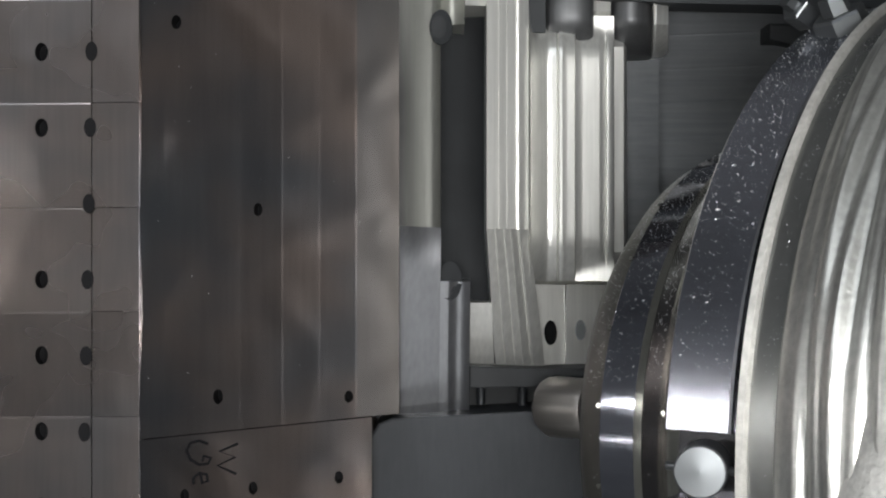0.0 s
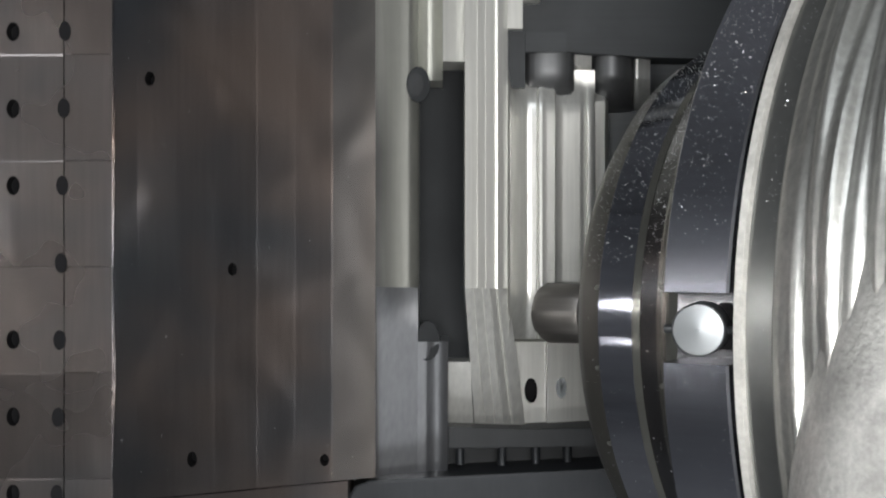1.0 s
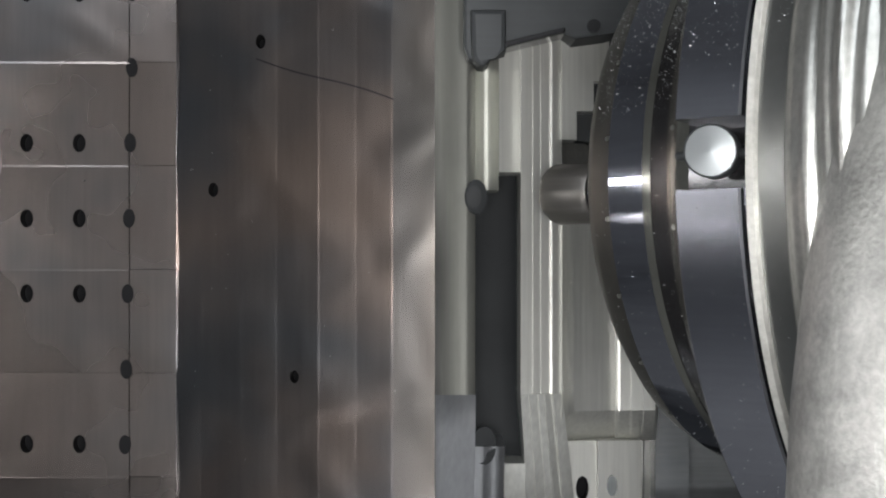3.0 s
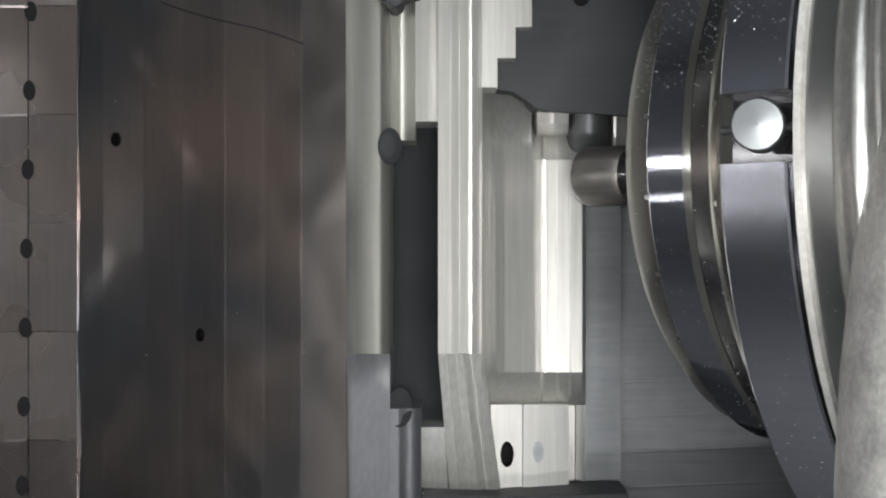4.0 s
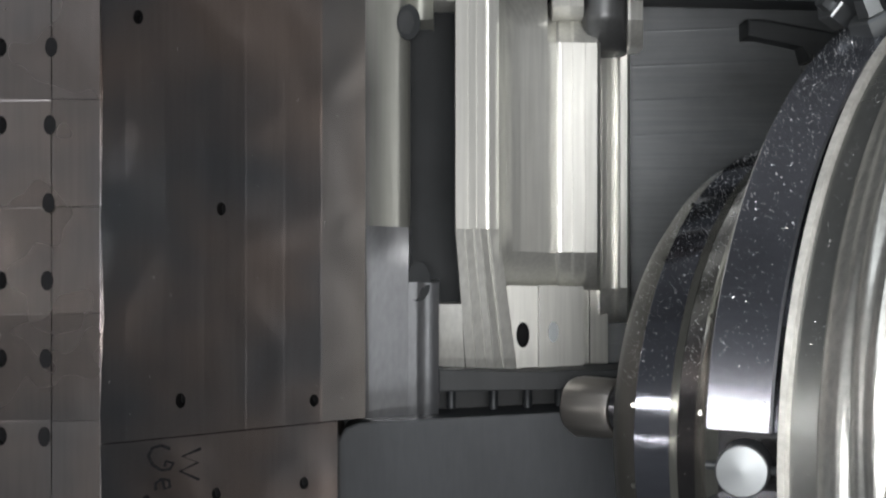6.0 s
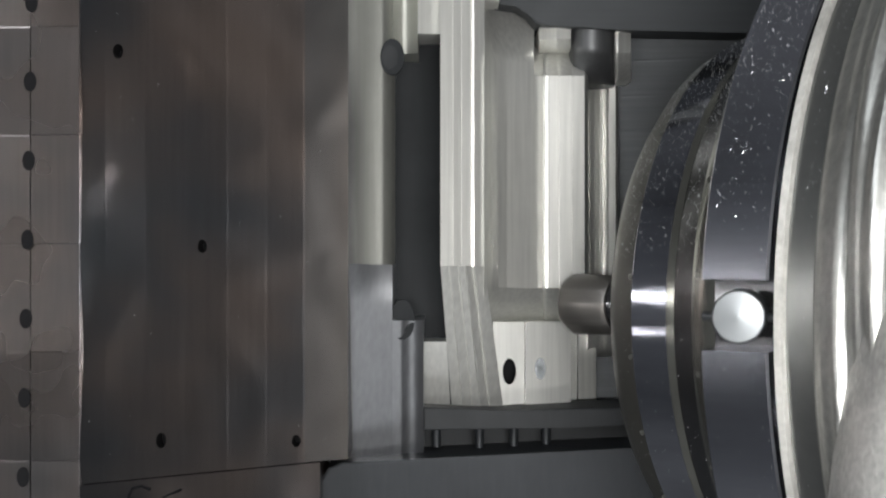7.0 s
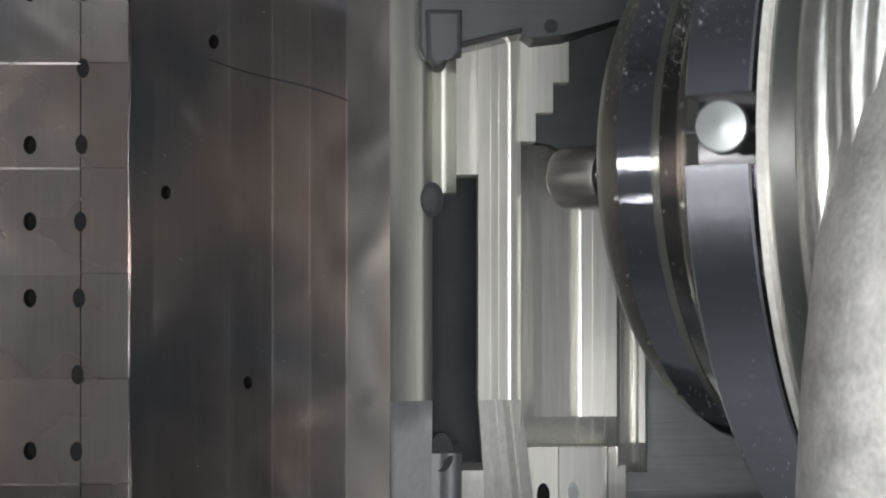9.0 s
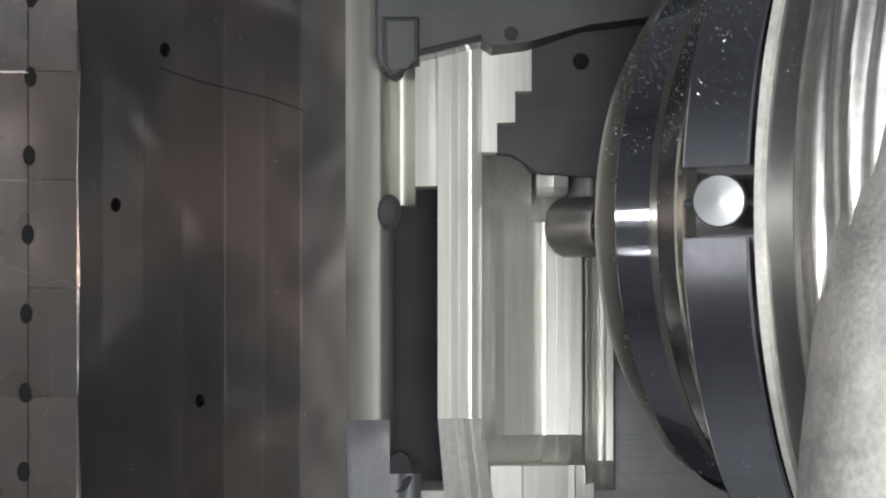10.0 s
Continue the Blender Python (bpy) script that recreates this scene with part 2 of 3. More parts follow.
def relief_bm(us, vs, d, back):
    """A solid whose face is the height field d(u, v), closed at the sides and at its back."""
    bm = bmesh.new()
    g = [[bm.verts.new(at(u, v, d(u, v))) for u in us] for v in vs]
    h = [[bm.verts.new(Vector((p.co.x, 1.0 + back, p.co.z))) for p in row] for row in g]
    nu, nv = len(us), len(vs)
    for j in range(nv - 1):
        for i in range(nu - 1):
            bm.faces.new((g[j][i], g[j + 1][i], g[j + 1][i + 1], g[j][i + 1]))
    ring = [(0, i) for i in range(nu)] + [(j, nu - 1) for j in range(1, nv)] + [(nv - 1, i) for i in range(nu - 2, -1, -1)] + [(j, 0) for j in range(nv - 2, 0, -1)]
    for (a, b), (c, e) in zip(ring, ring[1:] + ring[:1]):
        bm.faces.new((g[a][b], g[c][e], h[c][e], h[a][b]))
    bm.faces.new([h[a][b] for a, b in ring])
    return bm


def curve_of(points):
    """A function that runs straight between points."""
    xs, ys = [p[0] for p in points], [p[1] for p in points]
    return lambda x: float(np.interp(x, xs, ys))


def lathe_bm(profile, steps=96, arc=(0, 360), lobes=None):
    """Turned about the x axis, whose minus end is the tip: profile rows are (x, radius)."""
    bm = bmesh.new()
    full = arc[1] - arc[0] >= 360
    n = steps if full else steps + 1
    rows = []
    for x, r in profile:
        row = []
        for i in range(n):
            a = radians(arc[0] + (arc[1] - arc[0]) * i / steps)
            rr = r if lobes is None else r + lobes(x, a)
            row.append(bm.verts.new((x, -rr * math.cos(a), rr * math.sin(a))))
        rows.append(row)
    for p, q in zip(rows, rows[1:]):
        for i in range(n if full else n - 1):
            j = (i + 1) % n
            bm.faces.new((p[i], p[j], q[j], q[i]))
    if full:
        if profile[0][1] > 1e-5:
            bm.faces.new(rows[0])
        if profile[-1][1] > 1e-5:
            bm.faces.new(rows[-1])
    return bm


def box_bm(x0, x1, y0, y1, z0, z1, bevel=0.0):
    bm = bmesh.new()
    bmesh.ops.create_cube(bm, size=1)
    for v in bm.verts:
        v.co = Vector((x0 + (v.co.x + 0.5) * (x1 - x0), y0 + (v.co.y + 0.5) * (y1 - y0), z0 + (v.co.z + 0.5) * (z1 - z0)))
    if bevel:
        bmesh.ops.bevel(bm, geom=bm.edges[:], offset=bevel, segments=2, affect="EDGES", profile=0.5)
    return bm


# ---- the machine's enclosure ----
for name, b in (("floor", (-1.6, 1.8, -1.2, 1.6, 0.55, 0.60)), ("ceiling", (-1.6, 1.8, -1.2, 1.6, 2.6, 2.65)),
                ("wall_west", (-1.65, -1.6, -1.2, 1.6, 0.6, 2.6)), ("wall_east", (1.8, 1.85, -1.2, 1.6, 0.6, 2.6)),
                ("wall_south", (-1.6, 1.8, -1.25, -1.2, 0.6, 2.6)), ("wall_north", (-1.6, 1.8, 1.6, 1.65, 0.6, 2.6))):
    tagged(done(box_bm(*b), name, M_ENC), "dark grey sheet steel of the machine enclosure", "wall" if "wall" in name else name, kind="structure")


# ---- the work and its fixture ----
def ellipse(u, v, ru, rv, n=20):
    return [(u + ru * math.cos(2 * math.pi * i / n), v + rv * math.sin(2 * math.pi * i / n)) for i in range(n)]


def pierced_bm(poly, d_of, back, holes=(), depth=0.012, oily=1):
    """A plate with a flat face and holes sunk into it: each hole is u, v, half width, half height. oily=1 colours the
    holes black, which paints in their shade.
    """
    bm = bmesh.new()
    outer = [bm.verts.new(at(u, v, d_of(u, v))) for u, v in poly]
    edges = [bm.edges.new((a, b)) for a, b in zip(outer, outer[1:] + outer[:1])]
    loops = []
    for u, v, ru, rv in holes:
        ring = [bm.verts.new(at(a, b, d_of(a, b))) for a, b in ellipse(u, v, ru, rv)]
        edges += [bm.edges.new((a, b)) for a, b in zip(ring, ring[1:] + ring[:1])]
        loops.append(ring)
    bmesh.ops.triangle_fill(bm, edges=edges, use_beauty=True, use_dissolve=False)
    for ring in loops:
        deep = [bm.verts.new(v.co + Vector((0.0, depth, 0.0))) for v in ring]
        for i in range(len(ring)):
            j = (i + 1) % len(ring)
            bm.faces.new((ring[i], ring[j], deep[j], deep[i])).material_index = oily
        bm.faces.new(deep).material_index = oily
    rear = [bm.verts.new(Vector((v.co.x, 1.0 + back, v.co.z))) for v in outer]
    for i in range(len(outer)):
        j = (i + 1) % len(outer)
        bm.faces.new((outer[i], outer[j], rear[j], rear[i]))
    bm.faces.new(rear)
    return bm


def facet(u0, d0, u1, d1):
    return lambda u, v: d0 + (d1 - d0) * (u - u0) / (u1 - u0)


def lin(a, b, n):
    return [a + (b - a) * i / (n - 1) for i in range(n)]


# backing wall far behind the work, with faint horizontal ribs
backing = empty("backing_plate", at(1000, 441, 0.16), "dark grey ribbed fixture plate behind the work", "fixture")
bm = relief_bm([500, 900, 1300, 1800, 2400], sorted({v for k in range(-14, 28) for v in (k * 62 - 26, k * 62 - 3, k * 62, k * 62 + 3)}),
               lambda u, v: 0.16 - (0.0001 if v % 62 == 0 else 0.0) + 0.000003 * u + 0.0006 * math.sin(v * 0.011), 0.23)
for v in bm.verts:
    v.co.z += 0.04 * (v.co.x - 0.09)        # the ribs climb a little towards the head
part("ribbed_sheet", bm, M_BACK, backing)
plug = part("tapped_hole", lathe_bm([(-0.001, 0.0035), (-0.001, 0.0055), (0.006, 0.0055), (0.006, 0.0035), (0.0045, 0.0)], 20), M_HOLE, backing)
plug.matrix_basis = Matrix.Translation(at(1028, -2, 0.0325)) @ pose(0, 0, 0, 0, 0, 90)

part("uncut_stock", slab_bm([(842, -520), (1800, -520), (1800, 222), (1112, 206), (965, 198), (943, 192), (930, 174), (908, 160), (842, 157)], 0.032, 0.070, 0.0012), M_STOCK, backing, "dark greasy uncut stock")
part("pallet", box_bm(-0.34, 0.52, 1.235, 1.36, 0.72, 2.30, 0.01), M_BACK, backing, "thick grey pallet carrying the fixture")
part("carrier_arm", box_bm(-0.26, -0.06, 1.055, 1.235, 1.30, 1.70, 0.006), M_BACK, backing)
tagged(done(box_bm(-0.5, 0.7, 1.40, 1.598, 0.602, 2.598, 0.01), "pillar", M_ENC), "grey steel guide pillar behind the pallet", "pillar", kind="structure")

# clamped side panel: stacked blocks with tapped holes along a seam
panel = empty("fixture_panel", at(0, 441), "steel fixture panel of stacked blocks with tapped holes", "panel")
TILTS = (0.0022, -0.0014, 0.0006, -0.0020)


def panel_d(v):
    k = math.floor((v - 12) / 192)
    return 0.003 + TILTS[k % 4] * (v - 12 - 192 * k - 96) / 96


for k in range(-4, 8):
    v0 = 12 + 192 * k
    tilt = TILTS[k % 4]
    for name, ua, ub in (("panel_block", -420, 49), ("edge_block", 51, 136)):
        hs = []
        for j in range(-6, 12):
            v = 23 + 139.3 * j
            if v0 + 22 < v < v0 + 170:
                hs += [(u, v, 12, 17) for u in ((-139, -42) if ua < 0 else ())]
        d_of = lambda u, v, ua=ua, v0=v0, tilt=tilt: 0.003 + tilt * (v - v0 - 96) / 96 - 0.00003 * (u - 50)
        part(name, pierced_bm([(ua, v0), (ub, v0), (ub, v0 + 191), (ua, v0 + 191)], d_of, 0.03, hs), M_PANEL, panel)
        if ua < 0:
            part("block_edge", slab_bm([(ua, v0 - 1), (ub, v0 - 1), (ub, v0 + 3), (ua, v0 + 3)], 0, 0.03, 0.0, lambda u, v, v0=v0, d_of=d_of: d_of(u, v0) - 0.0004 - 0.00007 * (v - v0)), M_PANEL, panel)
for j in range(-4, 10):
    # flat black discs stand for the seam's holes, their shade put into the colour
    bm = lathe_bm([(-0.004, 0.0), (-0.004, 0.0055), (0.004, 0.0055), (0.004, 0.0)], 20)
    ob = part("seam_hole_disc", bm, M_HOLE, panel)
    ob.matrix_basis = Matrix.Translation(at(49.5 - 0.018 * (23 + 139.3 * j - 440), 23 + 139.3 * j, panel_d(23 + 139.3 * j) + 0.0034)) @ pose(0, 0, 0, 0, 0, 90) @ Matrix.Diagonal((1, 0.72, 1.15, 1))

def seam(u):
    return 1014 - (u - 134) * 0.0888


# milled wall: upright passes, each a facet of its own
wall = empty("milled_wall", at(380, 441), "dark oily milled steel wall with upright cutter passes", "workpiece")
edges = [134, 182, 258, 322, 400, 468, 535, 600]
LIP = 3
LIPS = {182: -0.115, 258: -0.11, 322: -0.105, 400: -0.085, 468: -0.11, 535: -0.10}
drop, depth = [], 0.003
for a, b, lean in zip(edges, edges[1:], (-0.13, -0.155, -0.14, -0.16, -0.135, -0.15, -0.14)):
    drop.append((depth, depth + lean * (b - a - LIP) / F))
    depth = drop[-1][1] + LIPS.get(b, 0.0) * LIP / F
holes = [(354, 594, 8, 12), (205, 248, 9, 13), (292, -27, 9, 13), (281, 937, 9, 14), (520, 940, 8, 11)]
for (a, b), (da, db) in zip(zip(edges[:-1], edges[1:-1]), drop):
    hs = [h for h in holes if a < h[0] - 9 and h[0] + 9 < b]
    part("milled_pass", pierced_bm([(a, -520), (b - LIP, -520), (b - LIP, seam(b)), (a, seam(a))], facet(a, da, b - LIP, db), 0.06, hs, 0.02), M_WALL, wall)
    if b < 600:
        # the raised line that the cutter leaves between two passes
        part("pass_ridge", relief_bm([b - LIP, b - LIP + 1.2, b], [-520, 120, 700, seam(b)], lambda u, v, b=b, db=db: db + LIPS[b] * (u - b + LIP) / F, 0.06), M_WALL, wall, smooth=50)

# above the chamfer the last pass runs out in a wide fillet
def smooth(x, a, b):
    k = min(1.0, max(0.0, (x - a) / (b - a)))
    return k * k * (3 - 2 * k)


fillet = [(535, drop[-1][0]), (612, drop[-1][0] - 0.14 * 77 / F)]
for u in range(615, 693, 3):
    fillet.append((u, fillet[-1][1] + (0.42 + 0.14 * smooth(u, 612, 640) - 0.16 * smooth(u, 640, 676)) * 3 / F))
fillet_d = curve_of(fillet)


def shoulder_d(u, v):
    """The shoulder rounds over into the pocket."""
    return fillet_d(u) + 0.006 * max(0.0, (u - 672) / 18) ** 2


def chamfer_d(u, v):
    """The chamfer leans back from the shoulder's end and soon runs flat."""
    k = smooth(v, 627, 700)
    return fillet_d(u) * (1 - k) + k * (fillet_d(640) + 0.20 * (u - 640) / F) + 0.00013 * (v - 627)


part("run_out", pierced_bm([(535, -520), (612, -520), (612, 972), (535, 978)], lambda u, v: fillet_d(u), 0.06), M_RUN, wall)


def wall_d(u):
    for (a, b), (da, db) in zip(zip(edges, edges[1:]), drop):
        if a <= u <= b:
            return da + (db - da) * (u - a) / (b - a)
    return 0.0


# droplets and chips that cling to the wall
rng = random.Random(9)
bm = bmesh.new()
for k in range(70):
    u, v, s = rng.uniform(150, 590), rng.uniform(-300, 960), rng.uniform(0.00015, 0.0004)
    c = at(u, v, wall_d(u) - 0.0001)
    vs = [bm.verts.new(c + Vector((rng.uniform(-s, s), -rng.uniform(0, s), rng.uniform(-2 * s, 2 * s)))) for _ in range(4)]
    for i, j, m in ((0, 1, 2), (0, 1, 3), (0, 2, 3), (1, 2, 3)):
        bm.faces.new((vs[i], vs[j], vs[m]))
tagged(part("droplet_scatter", bm, M_CHIP, wall, "tiny bright droplets and chips"), kind="stuff")

# the bright flange with its pocket
flange = empty("flange", at(770, 441), "freshly milled aluminium flange with a dark dog-bone pocket", "workpiece")
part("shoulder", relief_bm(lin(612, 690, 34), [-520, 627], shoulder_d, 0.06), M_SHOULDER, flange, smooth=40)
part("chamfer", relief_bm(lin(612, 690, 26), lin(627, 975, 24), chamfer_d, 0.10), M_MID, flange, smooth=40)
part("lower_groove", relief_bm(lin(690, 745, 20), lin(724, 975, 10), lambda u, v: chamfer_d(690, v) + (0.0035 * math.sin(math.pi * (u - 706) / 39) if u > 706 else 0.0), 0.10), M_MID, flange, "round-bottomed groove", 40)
# pocket floor coloured near-black for the shade in the recess
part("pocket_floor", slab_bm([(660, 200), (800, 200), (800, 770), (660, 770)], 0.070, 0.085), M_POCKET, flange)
part("upper_face", pierced_bm([(735, -520), (775, -520), (775, 216), (735, 216)], facet(735, 0.004, 775, 0.010), 0.06), M_BRIGHT, flange)
gu = lin(690, 735, 13)
part("groove", relief_bm(gu, [-520, 250], lambda u, v: 0.008 + 0.006 * math.sin(math.pi * (u - 690) / 45), 0.06), M_SATIN, flange, "round-bottomed groove")
tops = [(775, 0.003), (797, 0.006), (798, 0.0057), (812, 0.0078), (813, 0.0075), (829, 0.0098), (831, 0.0090), (834, 0.0091), (836, 0.0094), (853, 0.0128)]
f_top = curve_of(tops)
us = [p[0] for p in tops]
part("face_strip", relief_bm(us, [-520, 627], lambda u, v: f_top(u), 0.06), M_BRIGHT, flange)
lows = curve_of([(775, 0.003), (790, 0.0048), (792, 0.0034), (806, 0.0055), (808, 0.0040), (818, 0.0052), (820, 0.0044), (829, 0.0064), (832, 0.0086), (836, 0.0074), (853, 0.0105)])
bm = relief_bm([775, 790, 792, 806, 808, 818, 820, 829, 832, 836, 853], [627, 757, 871], lambda u, v: lows(u) + 0.00019 * (v - 627), 0.07)
for v in bm.verts:
    drop_px = (1.5 - v.co.z) * F + 441 - 627 - 0
    v.co.x += max(0.0, drop_px) * 0.08 / F * (1 + 0.6 * (v.co.x * F + 784 - 775) / 75)
part("slanted_strip", bm, M_BRIGHT, flange)
part("lower_face", pierced_bm([(745, 757), (786, 757), (793, 871), (745, 871)], lambda u, v: 0.004 + 0.00019 * (v - 627), 0.07), M_BRIGHT, flange)
part("stepped_edge", slab_bm([(853, -520), (941, -520), (941, 49), (912, 49), (912, 104), (880, 104), (880, 156), (853, 156)], 0, 0.05, 0.0, lambda u, v: 0.010 + 0.00010 * (u - 853)), M_BRIGHT, flange)
# flat near-black discs on the face stand for the sunk, shaded corner reliefs
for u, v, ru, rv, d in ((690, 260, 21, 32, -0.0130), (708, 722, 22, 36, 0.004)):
    for name, mat, r, x in (("corner_relief_disc", M_POCKET, 0.011, -0.0005), ("relief_inner_disc", M_RELIEF if v < 500 else M_POCKET, 0.0072, -0.0009)):
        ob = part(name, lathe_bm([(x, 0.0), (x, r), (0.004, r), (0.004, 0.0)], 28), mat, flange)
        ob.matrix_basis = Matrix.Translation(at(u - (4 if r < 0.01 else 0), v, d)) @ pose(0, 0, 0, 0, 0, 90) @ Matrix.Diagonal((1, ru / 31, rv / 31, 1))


def bulge(u0, u1, edge, crown, n=14):
    """A profile that swells from its edges to a crown."""
    return [(u0 + (u1 - u0) * i / n, edge - (edge - crown) * math.sqrt(max(0.0, 1 - (2 * i / n - 1) ** 2))) for i in range(n + 1)]


def rib_relief(ua, ub, va, vb, prof, r_top, r_bot, sink, back=0.105):
    f = curve_of(prof)

    def d(u, v):
        e = 0.0
        if v < va + r_top:
            k = (va + r_top - v) / r_top
            e = 0.5 * k + 0.5 * (1 - math.sqrt(max(0.0, 1 - k * k)))
        if v > vb - r_bot:
            k = (v - vb + r_bot) / r_bot
            e = 0.5 * k + 0.5 * (1 - math.sqrt(max(0.0, 1 - k * k)))
        return f(u) + sink * e
    vs = [va + r_top * (1 - math.cos(math.pi / 2 * i / 10)) for i in range(10)] + lin(va + r_top, vb - r_bot, 6) + [vb - r_bot + r_bot * math.sin(math.pi / 2 * i / 10) for i in range(1, 11)]
    us = sorted({p[0] for p in prof} | set(lin(ua, ub, 18)))
    return relief_bm(us, vs, d, back)


ribs = empty("ribbed_pocket", at(960, 500), "bright milled aluminium ribs with rounded ends", "workpiece")
part("rib", rib_relief(853, 941, 156, 718, [(853, 0.0105), (858, 0.0200), (866, 0.0290), (878, 0.0350), (892, 0.0390), (910, 0.0425), (941, 0.0480)], 105, 58, 0.040), M_BRIGHT, ribs, smooth=35)
part("rib", rib_relief(941, 1036, 226, 718, [(941, 0.0480), (953, 0.0502), (957, 0.0510), (959, 0.0475), (961, 0.0455), (965, 0.0452), (968, 0.0457), (985, 0.0468), (986, 0.0465), (1008, 0.0479), (1009, 0.0475), (1030, 0.0489), (1036, 0.056)], 58, 58, 0.040), M_BRIGHT, ribs, smooth=35)
part("rib", rib_relief(1036, 1090, 230, 768, [(1036, 0.106), (1040, 0.109), (1048, 0.1105), (1058, 0.1140), (1063, 0.1145), (1068, 0.1095), (1073, 0.108), (1085, 0.1085), (1090, 0.114)], 60, 56, 0.036, 0.157), M_BRIGHT, ribs, smooth=35)
part("foot_plate", pierced_bm([(868, 717), (924, 717), (924, 872), (872, 872)], facet(866, 0.060, 924, 0.0655), 0.10, [(897, 805, 12, 23)], 0.018), M_BRIGHT, ribs)
part("foot_plate", pierced_bm([(926, 717), (1006, 717), (1006, 872), (926, 872)], facet(926, 0.061, 1006, 0.069), 0.10, [(952, 800, 10, 20)], 0.0007, 0), M_BRIGHT, ribs)
part("foot_plate", pierced_bm([(986, 712), (1017, 712), (1017, 872), (986, 872)], facet(986, 0.128, 1017, 0.130), 0.157), M_BRIGHT, ribs)
part("foot_plate", pierced_bm([(1019, 712), (1051, 712), (1051, 872), (1019, 872)], facet(1019, 0.128, 1051, 0.131), 0.157), M_BRIGHT, ribs)
part("knob", rib_relief(1005, 1084, 196, 296, bulge(1005, 1084, 0.054, 0.036), 4, 56, 0.034), M_KNOB, ribs, "dark rounded stock end", 60)
part("knob_face", rib_relief(1085, 1112, 196, 290, [(1085, 0.042), (1090, 0.041), (1098, 0.043), (1112, 0.046)], 4, 46, 0.03), M_BRIGHT, ribs, smooth=25)
part("knob", rib_relief(950, 1006, 196, 240, [(950, 0.046), (975, 0.040), (980, 0.039), (1006, 0.042)], 4, 20, 0.02), M_BRIGHT, ribs, smooth=25)

ring = part("filled_hole", lathe_bm([(-0.0006, 0.0018), (-0.0006, 0.0036), (0.002, 0.0036), (0.002, 0.0018), (-0.0006, 0.0018)], 24), M_CAP, ribs, "faint ring of a filled hole")
ring.matrix_basis = Matrix.Translation(at(952, 800, 0.0630)) @ pose(0, 0, 0, 0, 0, 94) @ Matrix.Diagonal((1, 1, 2.0, 1))

# stock that the cutter takes off, bite by bite: each rides with the work until the cutter meets it, then is dropped
# whole below the view to uncover the cut shape
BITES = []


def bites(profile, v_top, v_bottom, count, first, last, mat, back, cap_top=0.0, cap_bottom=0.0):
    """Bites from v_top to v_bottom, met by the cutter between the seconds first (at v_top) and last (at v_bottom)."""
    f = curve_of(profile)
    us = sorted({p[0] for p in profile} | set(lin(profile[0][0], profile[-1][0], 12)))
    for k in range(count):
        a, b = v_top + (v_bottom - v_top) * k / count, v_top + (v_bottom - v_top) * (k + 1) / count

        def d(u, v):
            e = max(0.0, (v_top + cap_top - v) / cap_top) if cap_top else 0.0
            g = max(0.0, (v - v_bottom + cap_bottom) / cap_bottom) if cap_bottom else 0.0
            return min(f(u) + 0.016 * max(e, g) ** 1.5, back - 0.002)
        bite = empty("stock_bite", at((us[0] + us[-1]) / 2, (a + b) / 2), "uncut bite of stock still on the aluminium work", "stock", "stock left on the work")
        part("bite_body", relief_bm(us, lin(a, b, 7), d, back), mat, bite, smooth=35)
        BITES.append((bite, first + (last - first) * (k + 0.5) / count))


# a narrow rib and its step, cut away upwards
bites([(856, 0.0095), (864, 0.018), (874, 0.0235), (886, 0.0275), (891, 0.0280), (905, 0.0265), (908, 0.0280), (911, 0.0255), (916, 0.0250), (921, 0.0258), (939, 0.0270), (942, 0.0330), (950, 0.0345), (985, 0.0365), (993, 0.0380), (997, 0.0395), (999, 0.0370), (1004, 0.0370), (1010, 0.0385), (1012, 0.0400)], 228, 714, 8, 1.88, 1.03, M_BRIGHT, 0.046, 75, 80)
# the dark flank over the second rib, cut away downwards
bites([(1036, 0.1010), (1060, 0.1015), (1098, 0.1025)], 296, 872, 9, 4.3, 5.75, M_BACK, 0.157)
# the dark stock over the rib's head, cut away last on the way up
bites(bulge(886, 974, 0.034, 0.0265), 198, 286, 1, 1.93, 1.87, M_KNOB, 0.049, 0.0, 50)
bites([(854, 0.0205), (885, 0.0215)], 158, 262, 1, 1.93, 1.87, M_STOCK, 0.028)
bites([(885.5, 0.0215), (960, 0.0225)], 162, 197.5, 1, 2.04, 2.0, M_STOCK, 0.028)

# dark clamp above, ledge and clamps beneath
clamp = empty("top_clamp", at(850, -100), "dark oily steel clamp over the flange", "clamp")
part("clamp_body", slab_bm([(664, -300), (664, -20), (672, 2), (690, 8), (704, -14), (850, -50), (872, -34), (935, -44), (1040, -80), (1500, -130), (1500, -300)], -0.03, 0.02, 0.002), M_STOCK, clamp)
part("clamp_pad", slab_bm([(676, -90), (678, -8), (683, 6), (692, 14), (701, 15), (709, 9), (715, -6), (742, -14), (742, -90)], -0.036, 0.0, 0.003), M_STOCK, clamp, "rounded dark clamp end")
part("clamp_lip", slab_bm([(705, -22), (852, -57), (852, -47), (705, -11)], -0.034, 0.0, 0.001), M_BLACK, clamp)
for u, v in ((905, -58),):
    bolt = part("clamp_bolt", lathe_bm([(-0.003, 0.002), (-0.003, 0.0042), (0.004, 0.0045), (0.004, 0.0)], 18), M_BLACK, clamp, "", 40)
    bolt.matrix_basis = Matrix.Translation(at(u, v, -0.031)) @ pose(0, 0, 0, 0, 0, 90)
ledge = empty("ledge", at(930, 890), "dark steel ledge under the flange", "fixture")
